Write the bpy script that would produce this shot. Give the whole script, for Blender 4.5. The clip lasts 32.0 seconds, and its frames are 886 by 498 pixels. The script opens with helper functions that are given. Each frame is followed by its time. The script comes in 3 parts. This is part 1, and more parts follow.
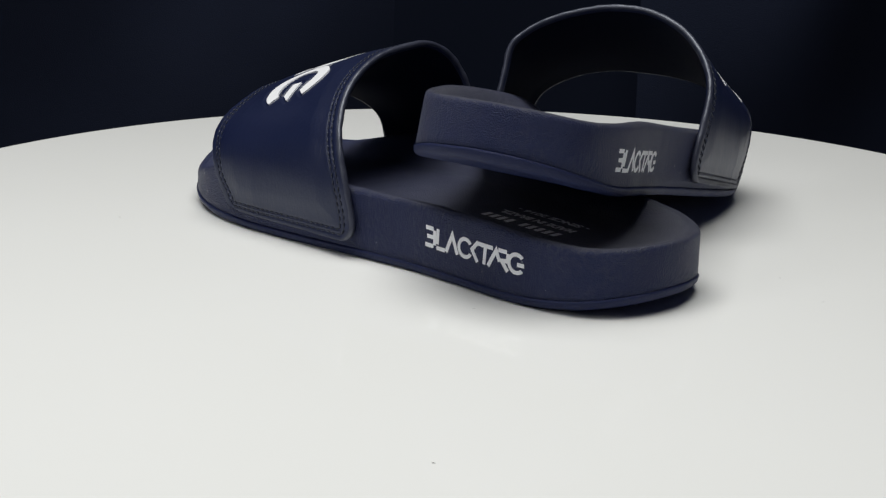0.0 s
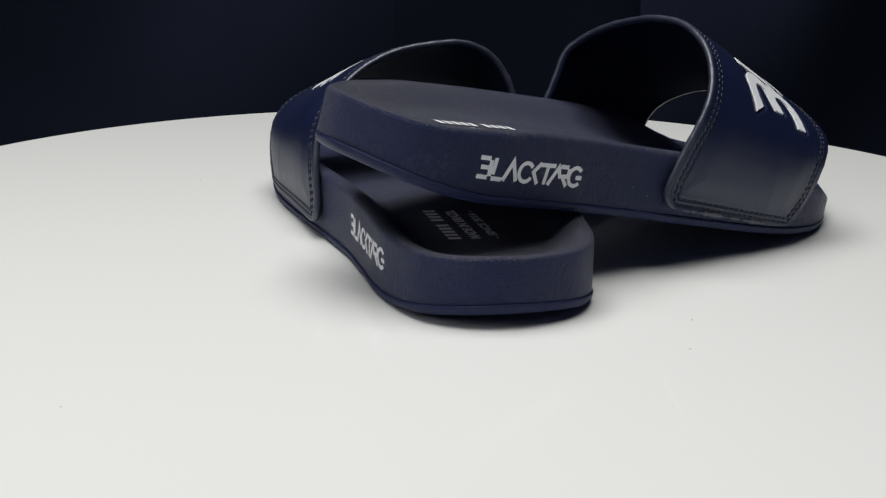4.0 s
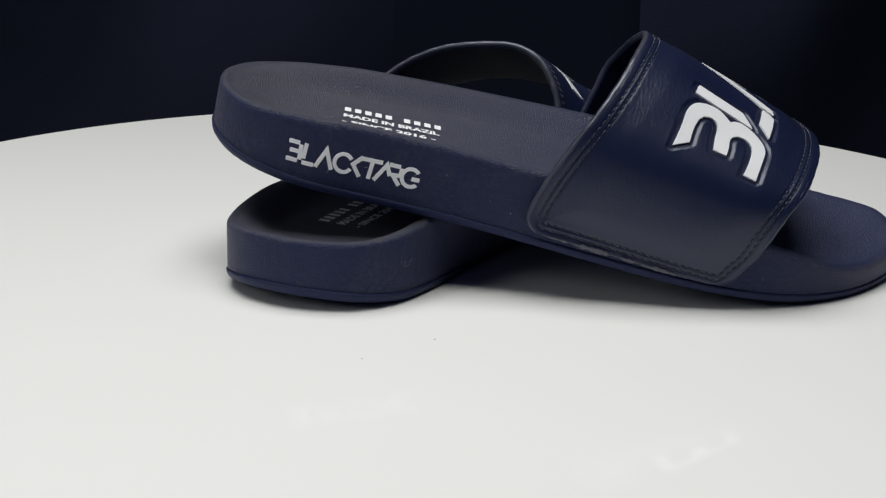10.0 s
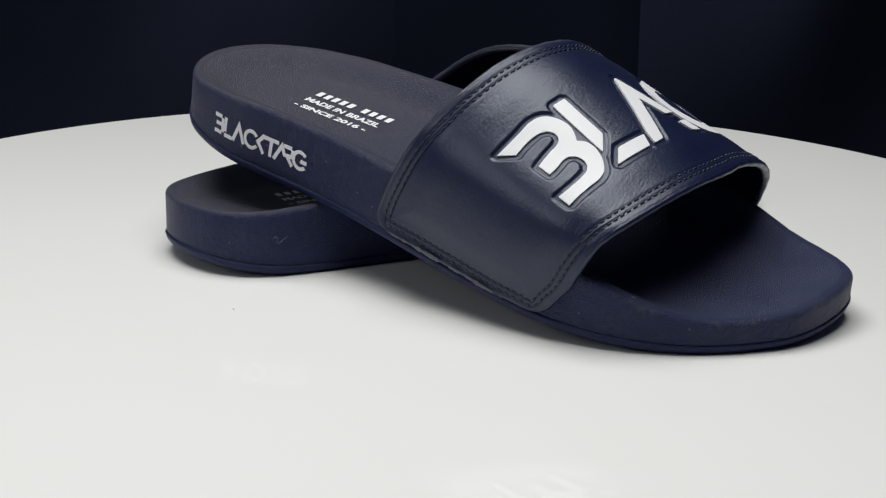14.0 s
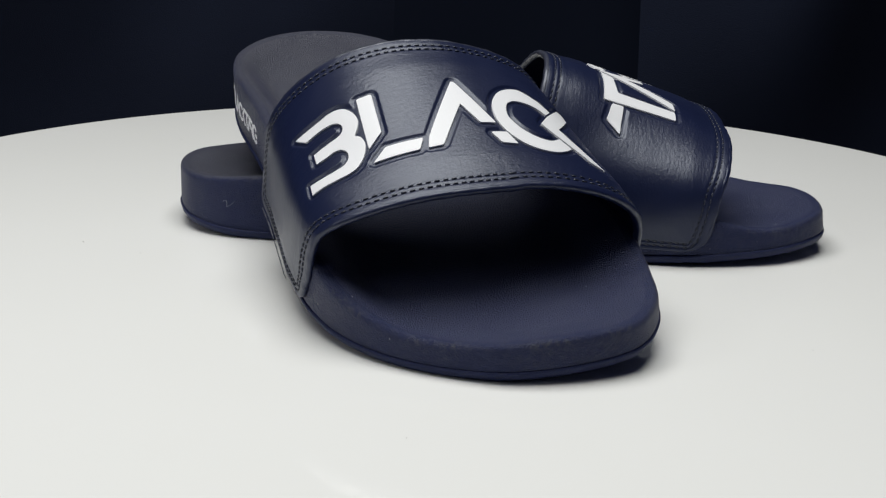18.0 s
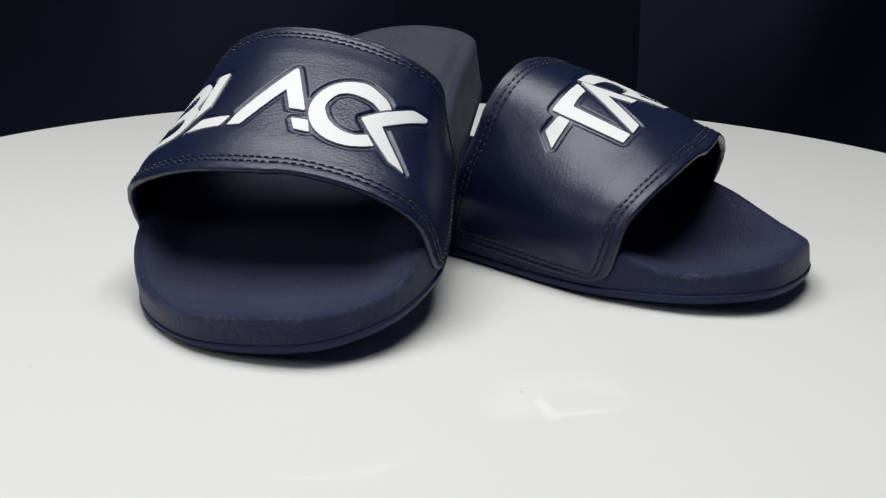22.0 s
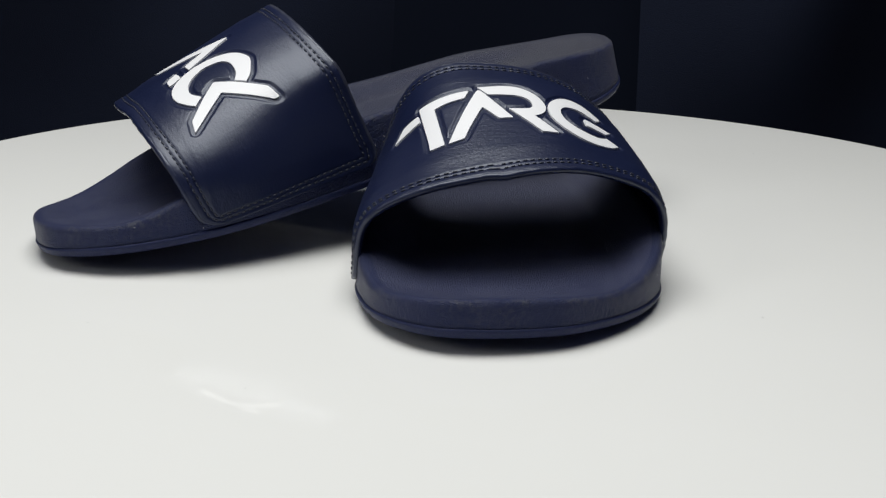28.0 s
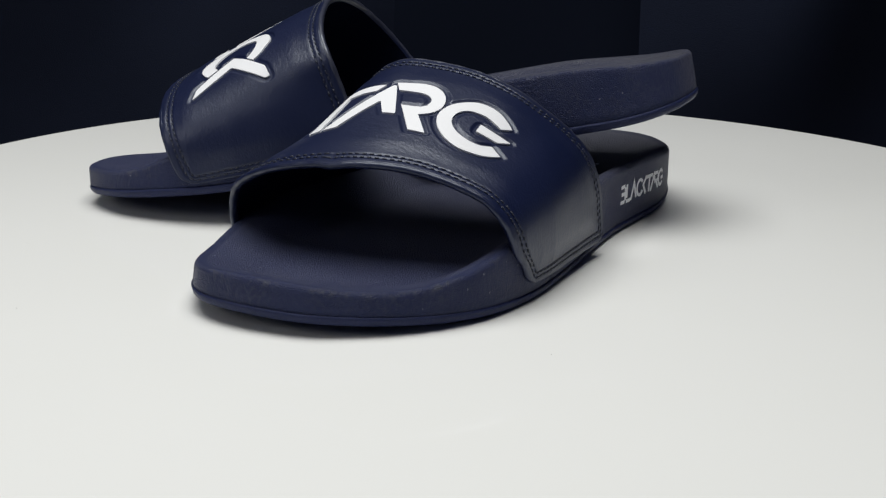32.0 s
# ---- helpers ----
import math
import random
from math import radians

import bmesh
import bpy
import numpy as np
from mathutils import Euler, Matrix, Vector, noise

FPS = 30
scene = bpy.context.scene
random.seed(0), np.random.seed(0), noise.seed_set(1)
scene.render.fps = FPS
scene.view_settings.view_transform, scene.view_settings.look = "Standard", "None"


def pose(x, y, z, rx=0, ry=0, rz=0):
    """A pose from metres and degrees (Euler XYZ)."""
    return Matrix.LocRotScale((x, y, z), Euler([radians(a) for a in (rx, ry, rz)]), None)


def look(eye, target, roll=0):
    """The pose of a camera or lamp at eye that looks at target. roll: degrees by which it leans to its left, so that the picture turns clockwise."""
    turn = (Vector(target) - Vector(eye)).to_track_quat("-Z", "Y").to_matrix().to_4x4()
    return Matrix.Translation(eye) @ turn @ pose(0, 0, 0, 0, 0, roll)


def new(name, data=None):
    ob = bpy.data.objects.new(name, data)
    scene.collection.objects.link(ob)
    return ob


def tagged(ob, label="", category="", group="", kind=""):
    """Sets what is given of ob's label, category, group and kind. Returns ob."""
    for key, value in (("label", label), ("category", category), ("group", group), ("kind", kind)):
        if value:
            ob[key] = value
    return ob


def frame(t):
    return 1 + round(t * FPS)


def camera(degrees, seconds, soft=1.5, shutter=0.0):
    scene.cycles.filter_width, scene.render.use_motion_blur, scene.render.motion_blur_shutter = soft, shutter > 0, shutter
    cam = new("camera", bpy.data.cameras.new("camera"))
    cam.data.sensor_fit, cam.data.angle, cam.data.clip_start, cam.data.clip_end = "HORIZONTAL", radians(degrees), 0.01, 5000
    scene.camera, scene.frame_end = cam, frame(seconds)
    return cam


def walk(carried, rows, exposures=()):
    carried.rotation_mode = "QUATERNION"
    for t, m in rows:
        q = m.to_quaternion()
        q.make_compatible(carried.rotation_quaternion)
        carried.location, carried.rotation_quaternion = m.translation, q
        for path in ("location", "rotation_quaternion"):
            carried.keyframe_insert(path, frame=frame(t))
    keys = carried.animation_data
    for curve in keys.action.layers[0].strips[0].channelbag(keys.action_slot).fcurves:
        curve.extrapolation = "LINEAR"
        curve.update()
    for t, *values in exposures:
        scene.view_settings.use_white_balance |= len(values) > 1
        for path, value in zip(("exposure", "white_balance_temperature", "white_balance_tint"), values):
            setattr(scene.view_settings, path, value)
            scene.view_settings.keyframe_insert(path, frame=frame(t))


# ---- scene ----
# camera: stands still before a slowly spinning display platter
CAM_AT = (0.0, -0.61, 0.1715)
_yaw, _pitch = radians(0.849), radians(-16.479)
AIM = (CAM_AT[0] - math.sin(_yaw) * math.cos(_pitch), CAM_AT[1] + math.cos(_yaw) * math.cos(_pitch), CAM_AT[2] + math.sin(_pitch))
cam = camera(35.772, 32.0, soft=1.3)
walk(cam, [(0, look(CAM_AT, AIM, 1.156)), (32.0, look(CAM_AT, AIM, 1.156))])

# platter turn, seconds and degrees about the axis at the origin
TURN = ((0, -0.24), (0.5, -3.84), (1, -7.35), (1.5, -10.73), (2, -14.39), (2.5, -17.99), (4.5, -32.20), (5, -35.62),
        (5.5, -38.80), (6, -41.89), (6.5, -45.25), (7, -48.56), (7.5, -51.89), (8, -54.89), (8.5, -58.10), (9, -61.87),
        (9.5, -65.27), (10, -68.98), (10.5, -72.62), (11, -76.49), (11.5, -81.17), (12, -85.05), (12.5, -89.13), (13, -92.92),
        (13.5, -97.02), (14, -101.53), (14.5, -105.75), (16.5, -123.24), (17, -127.66), (17.5, -132.04), (18, -136.24), (18.5, -140.79),
        (19, -145.18), (19.5, -149.35), (20, -153.50), (20.5, -157.97), (21, -162.39), (21.5, -166.66), (22, -170.78), (22.5, -174.85),
        (23, -179.12), (23.5, -183.47), (24, -187.67), (24.5, -191.72), (25, -195.92), (25.5, -200.47), (27.5, -217.15), (28, -221.59),
        (28.5, -225.89), (29, -229.91), (29.5, -233.92), (30, -238.17), (30.5, -242.64), (31, -247.04), (31.5, -251.38), (32, -255.66))

# ---- light and surroundings ----
world = bpy.data.worlds.new("studio")
scene.world = world
world.use_nodes = True
world.node_tree.nodes["Background"].inputs[0].default_value = (0.35, 0.42, 0.7, 1)
world.node_tree.nodes["Background"].inputs[1].default_value = 0.008


def area_lamp(name, at, to, sx, sy, watts, colour):
    d = bpy.data.lights.new(name, "AREA")
    d.shape, d.size, d.size_y, d.energy, d.color = "RECTANGLE", sx, sy, watts, colour
    ob = new(name, d)
    ob.matrix_world = look(at, to)
    return ob


area_lamp("overhead_light", (-0.14, -0.10, 1.15), (-0.12, 0.02, 0.0), 1.0, 0.82, 15.9, (1.0, 1.0, 0.965))
area_lamp("softbox_light", (-1.0, -0.75, 0.66), (0.0, 0.0, 0.05), 0.40, 0.46, 1.9, (1.0, 0.99, 0.965))
scene.view_settings.exposure = 0.0


# ---- materials ----
def material(name, base, rough=0.5, metal=0.0, spec=0.5):
    m = bpy.data.materials.new(name)
    m.use_nodes = True
    b = m.node_tree.nodes["Principled BSDF"]
    b.inputs["Base Color"].default_value = (*base, 1)
    b.inputs["Roughness"].default_value = rough
    b.inputs["Metallic"].default_value = metal
    b.inputs["Specular IOR Level"].default_value = spec
    return m, m.node_tree.nodes, m.node_tree.links, b


def noise_node(nodes, links, scale, detail=4.0, rough=0.55, vec=None):
    n = nodes.new("ShaderNodeTexNoise")
    n.inputs["Scale"].default_value, n.inputs["Detail"].default_value, n.inputs["Roughness"].default_value = scale, detail, rough
    if vec is None:
        vec = nodes.new("ShaderNodeTexCoord").outputs["Object"]
    links.new(vec, n.inputs["Vector"])
    return n


def ramp(nodes, links, src, lo, hi, a, b):
    r = nodes.new("ShaderNodeMapRange")
    r.inputs["From Min"].default_value, r.inputs["From Max"].default_value = lo, hi
    r.inputs["To Min"].default_value, r.inputs["To Max"].default_value = a, b
    links.new(src, r.inputs["Value"])
    return r.outputs["Result"]


def mix_colour(nodes, links, fac, a, b):
    m = nodes.new("ShaderNodeMix")
    m.data_type = "RGBA"
    links.new(fac, m.inputs[0])
    m.inputs[6].default_value, m.inputs[7].default_value = (*a, 1), (*b, 1)
    return m.outputs[2]


def bump(nodes, links, bsdf, height, strength, dist, before=None):
    n = nodes.new("ShaderNodeBump")
    n.inputs["Strength"].default_value, n.inputs["Distance"].default_value = strength, dist
    links.new(height, n.inputs["Height"])
    if before is not None:
        links.new(before, n.inputs["Normal"])
    links.new(n.outputs["Normal"], bsdf.inputs["Normal"])
    return n.outputs["Normal"]


def foam_material(name, base, worn, wrinkle, sheen=0.0, pebble=0.35, heel=None, spec=0.3, scuffs=False):
    """moulded foam: pebbled on top, creased like leather on the walls"""
    m, n, l, b = material(name, base, 0.5, 0.0, spec)
    tc = n.new("ShaderNodeTexCoord")
    sep = n.new("ShaderNodeSeparateXYZ")
    l.new(tc.outputs["Normal"], sep.inputs[0])
    big = noise_node(n, l, 45, 5)
    dust = noise_node(n, l, 420, 3, 0.7)
    col = mix_colour(n, l, ramp(n, l, big.outputs["Fac"], 0.4, 0.75, 0, 1), base, worn)
    mx = n.new("ShaderNodeMix")
    mx.data_type = "RGBA"
    l.new(ramp(n, l, dust.outputs["Fac"], 0.62, 0.8, 0, 0.35), mx.inputs[0])
    l.new(col, mx.inputs[6])
    mx.inputs[7].default_value = (0.045, 0.047, 0.066, 1)
    paint = mx.outputs[2]
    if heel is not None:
        # grey sheen put into the colour of the heel's upward faces, with an uneven border
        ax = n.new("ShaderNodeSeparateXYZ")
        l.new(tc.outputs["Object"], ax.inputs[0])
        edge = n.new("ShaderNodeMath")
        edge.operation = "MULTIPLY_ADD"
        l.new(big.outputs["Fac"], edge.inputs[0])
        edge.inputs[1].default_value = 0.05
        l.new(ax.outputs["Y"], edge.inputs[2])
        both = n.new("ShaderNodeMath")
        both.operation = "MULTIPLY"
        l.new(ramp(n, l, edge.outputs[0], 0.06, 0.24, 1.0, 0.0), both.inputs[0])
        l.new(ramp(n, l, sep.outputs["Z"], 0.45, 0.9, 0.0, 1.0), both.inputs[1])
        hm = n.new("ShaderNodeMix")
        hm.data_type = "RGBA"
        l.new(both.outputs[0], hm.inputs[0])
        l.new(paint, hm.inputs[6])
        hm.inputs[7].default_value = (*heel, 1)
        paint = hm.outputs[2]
    if scuffs:
        # pale broken scuffs along the rounded rim and in patches on the wall
        rim = n.new("ShaderNodeMath")
        rim.operation = "MULTIPLY"
        l.new(ramp(n, l, sep.outputs["Z"], 0.05, 0.45, 0.3, 1.0), rim.inputs[0])
        l.new(ramp(n, l, sep.outputs["Z"], 0.7, 0.98, 1.0, 0.35), rim.inputs[1])
        flecks = noise_node(n, l, 520, 5, 0.75)
        area = noise_node(n, l, 60, 3, 0.6)
        broken = n.new("ShaderNodeMath")
        broken.operation = "MULTIPLY"
        l.new(ramp(n, l, flecks.outputs["Fac"], 0.45, 0.60, 0.0, 1.0), broken.inputs[0])
        l.new(ramp(n, l, area.outputs["Fac"], 0.38, 0.62, 0.1, 1.0), broken.inputs[1])
        amount = n.new("ShaderNodeMath")
        amount.operation = "MULTIPLY"
        l.new(rim.outputs[0], amount.inputs[0])
        l.new(broken.outputs[0], amount.inputs[1])
        sm = n.new("ShaderNodeMix")
        sm.data_type = "RGBA"
        l.new(amount.outputs[0], sm.inputs[0])
        l.new(paint, sm.inputs[6])
        sm.inputs[7].default_value = (0.070, 0.072, 0.092, 1)
        paint = sm.outputs[2]
    l.new(paint, b.inputs["Base Color"])
    l.new(ramp(n, l, big.outputs["Fac"], 0.3, 0.7, 0.36, 0.52), b.inputs["Roughness"])
    b.inputs["Sheen Weight"].default_value = sheen
    b.inputs["Sheen Roughness"].default_value = 0.45
    b.inputs["Sheen Tint"].default_value = (1.0, 0.96, 0.92, 1)
    # walls have creases, the top has pebbles
    wall = ramp(n, l, sep.outputs["Z"], 0.25, 0.6, wrinkle, 0.0)
    v = n.new("ShaderNodeTexVoronoi")
    v.inputs["Scale"].default_value = 1700
    l.new(tc.outputs["Object"], v.inputs["Vector"])
    warp = noise_node(n, l, 170, 3, 0.6)
    add = n.new("ShaderNodeVectorMath")
    add.operation = "MULTIPLY_ADD"
    l.new(warp.outputs["Color"], add.inputs[0])
    add.inputs[1].default_value = (0.008, 0.008, 0.008)
    l.new(tc.outputs["Object"], add.inputs[2])
    creases = n.new("ShaderNodeTexVoronoi")
    creases.feature = "DISTANCE_TO_EDGE"
    creases.inputs["Scale"].default_value = 190
    l.new(add.outputs[0], creases.inputs["Vector"])
    patch = noise_node(n, l, 38, 2)
    mul = n.new("ShaderNodeMath")
    mul.operation = "MULTIPLY"
    l.new(wall, mul.inputs[0])
    l.new(ramp(n, l, patch.outputs["Fac"], 0.42, 0.62, 0.04, 1.0), mul.inputs[1])
    fine = noise_node(n, l, 1700, 3)
    n1 = bump(n, l, b, v.outputs["Distance"], pebble, 0.0007)
    n2 = bump(n, l, b, fine.outputs["Fac"], 0.5, 0.0005, n1)
    bump(n, l, b, ramp(n, l, creases.outputs["Distance"], 0.0, 0.22, 0, 1), 0.5, 0.0009, n2)
    l.new(mul.outputs[0], b.inputs["Normal"].links[0].from_node.inputs["Strength"])
    return m


def leather_material(name, base, worn):
    """smooth coated synthetic leather with faint creases"""
    m, n, l, b = material(name, base, 0.3)
    tc = n.new("ShaderNodeTexCoord")
    big = noise_node(n, l, 30, 4)
    col = mix_colour(n, l, ramp(n, l, big.outputs["Fac"], 0.35, 0.75, 0, 1), base, worn)
    l.new(col, b.inputs["Base Color"])
    l.new(ramp(n, l, big.outputs["Fac"], 0.3, 0.7, 0.34, 0.40), b.inputs["Roughness"])
    b.inputs["Specular IOR Level"].default_value = 0.66
    b.inputs["Specular Tint"].default_value = (0.86, 0.91, 1.0, 1)
    v = n.new("ShaderNodeTexVoronoi")
    v.inputs["Scale"].default_value = 1000
    l.new(tc.outputs["Object"], v.inputs["Vector"])
    # creases run across the foot
    mp = n.new("ShaderNodeMapping")
    mp.inputs["Scale"].default_value = (1.0, 2.6, 1.0)
    l.new(tc.outputs["Object"], mp.inputs["Vector"])
    wr = noise_node(n, l, 300, 4, 0.6, mp.outputs[0])
    soft = noise_node(n, l, 26, 2, 0.5)
    n1 = bump(n, l, b, v.outputs["Distance"], 0.10, 0.0004)
    n2 = bump(n, l, b, wr.outputs["Fac"], 0.19, 0.0009, n1)
    bump(n, l, b, soft.outputs["Fac"], 0.25, 0.004, n2)
    return m


# overhead sheen on the heel half, mixed into the foam colour
HEEL_SHEEN = (0.044, 0.047, 0.070)
FOAM = foam_material("navy_foam", (0.0150, 0.0215, 0.068), (0.0230, 0.0300, 0.079), 0.32, 0.08, 0.5, HEEL_SHEEN, 0.18, True)
FOOTBED = foam_material("navy_footbed_foam", (0.0185, 0.0250, 0.076), (0.0270, 0.0340, 0.086), 0.0, 0.06, 0.75, HEEL_SHEEN, 0.48)
OUTSOLE = foam_material("navy_rubber", (0.0125, 0.0185, 0.064), (0.0190, 0.0250, 0.072), 0.12, spec=0.2)
LEATHER = leather_material("navy_leather", (0.0048, 0.0088, 0.037), (0.0062, 0.0104, 0.042))
LINING, _n, _l, _b = material("navy_textile", (0.0052, 0.0076, 0.0200), 0.8, 0.0, 0.03)
bump(_n, _l, _b, noise_node(_n, _l, 1400, 3).outputs["Fac"], 0.4, 0.0005)
BINDING = leather_material("navy_edge_binding", (0.026, 0.029, 0.050), (0.042, 0.045, 0.066))
BINDING.node_tree.nodes["Principled BSDF"].inputs["Specular IOR Level"].default_value = 0.8
THREAD = material("navy_thread", (0.018, 0.022, 0.040), 0.38)[0]
WHITE = material("white_rubber", (0.83, 0.84, 0.87), 0.45)[0]
PRINT = material("white_print", (0.86, 0.87, 0.9), 0.5)[0]
SCUFF = material("scuffed_edge", (0.085, 0.09, 0.115), 0.5)[0]
LINT = material("pale_lint", (0.5, 0.5, 0.5), 0.8)[0]


def platter_material():
    m, n, l, b = material("white_laminate", (0.84, 0.845, 0.835), 0.05, 0.0, 0.28)
    big = noise_node(n, l, 6, 4)
    l.new(ramp(n, l, big.outputs["Fac"], 0.3, 0.7, 0.02, 0.04), b.inputs["Roughness"])
    l.new(mix_colour(n, l, big.outputs["Fac"], (0.83, 0.836, 0.822), (0.85, 0.855, 0.848)), b.inputs["Base Color"])
    return m


PLATTER = platter_material()


def cloth_material():
    m, n, l, b = material("black_cloth", (0.012, 0.016, 0.03), 0.9, 0, 0.2)
    big = noise_node(n, l, 2.2, 3)
    l.new(mix_colour(n, l, ramp(n, l, big.outputs["Fac"], 0.35, 0.65, 0, 1), (0.0040, 0.0066, 0.0175), (0.0090, 0.0132, 0.030)), b.inputs["Base Color"])
    bump(n, l, b, noise_node(n, l, 900, 2).outputs["Fac"], 0.4, 0.001)
    return m


CLOTH = cloth_material()
VELVET = material("black_velvet", (0.0056, 0.0080, 0.0172), 0.95, 0, 0.1)[0]
DUST = material("grey_dust", (0.36, 0.36, 0.35), 0.9)[0]
DARK = material("dark_paint", (0.012, 0.013, 0.018), 0.7)[0]
# invented wall colour, navy so that bounced light fills the shadows blue
WALL_FILL = material("navy_fill_wall", (0.13, 0.16, 0.33), 0.8)[0]


# ---- mesh helpers ----
def mesh_object(name, verts, faces, mat, parent=None, label="", smooth=True):
    me = bpy.data.meshes.new(name)
    me.from_pydata([tuple(v) for v in verts], [], faces)
    me.materials.append(mat)
    if smooth:
        me.shade_smooth()
    me.update()
    ob = new(name, me)
    ob.parent = parent
    if label:
        tagged(ob, label)
    return ob


def grid_faces(rows, cols, close_cols=False, flip=False, start=0):
    out = []
    for i in range(rows - 1):
        for j in range(cols if close_cols else cols - 1):
            k = (j + 1) % cols
            f = (start + i * cols + j, start + i * cols + k, start + (i + 1) * cols + k, start + (i + 1) * cols + j)
            out.append(f[::-1] if flip else f)
    return out


# ---- slide shape (right foot: x to the outer side, y to the toe, z up) ----
# BEGIN SHAPE
OUTER = ((-0.0000, -0.0118), (0.0161, -0.0086), (0.0290, 0.0008), (0.0365, 0.0155), (0.0413, 0.0358), (0.0436, 0.0610), (0.0464, 0.0875), (0.0525, 0.1166), (0.0595, 0.1458),
         (0.0655, 0.1754), (0.0678, 0.1986), (0.0660, 0.2199), (0.0596, 0.2386), (0.0503, 0.2539), (0.0390, 0.2664), (0.0261, 0.2765), (0.0093, 0.2826))
INNER = ((-0.0078, 0.2849), (-0.0216, 0.2829), (-0.0337, 0.2741), (-0.0435, 0.2608), (-0.0497, 0.2432), (-0.0534, 0.2231), (-0.0530, 0.2018), (-0.0508, 0.1791), (-0.0484, 0.1543),
         (-0.0463, 0.1149), (-0.0451, 0.0758), (-0.0444, 0.0370), (-0.0419, 0.0159), (-0.0322, -0.0004), (-0.0160, -0.0094))


def spline(points, count, closed):
    """Catmull-Rom through points, resampled at even arc length"""
    p = np.array(points, float)
    ext = np.vstack([p[-1:], p, p[:2]]) if closed else np.vstack([2 * p[:1] - p[1:2], p, 2 * p[-1:] - p[-2:-1]])
    segs = len(p) if closed else len(p) - 1
    t = np.linspace(0, 1, 24, endpoint=False)[:, None]
    out = []
    for i in range(segs):
        a, b, c, d = ext[i], ext[i + 1], ext[i + 2], ext[i + 3]
        out.append(0.5 * (2 * b + (c - a) * t + (2 * a - 5 * b + 4 * c - d) * t ** 2 + (3 * b - a - 3 * c + d) * t ** 3))
    out = np.vstack(out + [p[:1] if closed else p[-1:]])
    s = np.concatenate([[0], np.cumsum(np.linalg.norm(np.diff(out, axis=0), axis=1))])
    at = np.linspace(0, s[-1], count, endpoint=not closed)
    return np.column_stack([np.interp(at, s, out[:, k]) for k in range(p.shape[1])])


def curve_at(y, ys, vs):
    y = np.asarray(y, float)
    return sum(np.interp(y + d, ys, vs) for d in (-0.018, -0.009, 0.0, 0.009, 0.018)) / 5


RIM_Y = (-0.0120, 0.0300, 0.0600, 0.0900, 0.1300, 0.1700, 0.2000, 0.2250, 0.2500, 0.2680, 0.2860)
RIM_Z = (0.0216, 0.0303, 0.0308, 0.0301, 0.0308, 0.0308, 0.0273, 0.0193, 0.0123, 0.0118, 0.0165)
RIM_IN_Z = (0.0214, 0.0296, 0.0305, 0.0308, 0.0304, 0.0298, 0.0288, 0.0226, 0.0127, 0.0098, 0.0163)
THICK, TAPER = 0.0042, -0.00081
BED_Y, BED_Z = (0.0, 0.03, 0.07, 0.11, 0.15, 0.19, 0.23, 0.26, 0.28), (0.0200, 0.0200, 0.0212, 0.0220, 0.0205, 0.0166, 0.0122, 0.0102, 0.0112)


def smooth01(t):
    t = np.clip(t, 0, 1)
    return t * t * (3 - 2 * t)


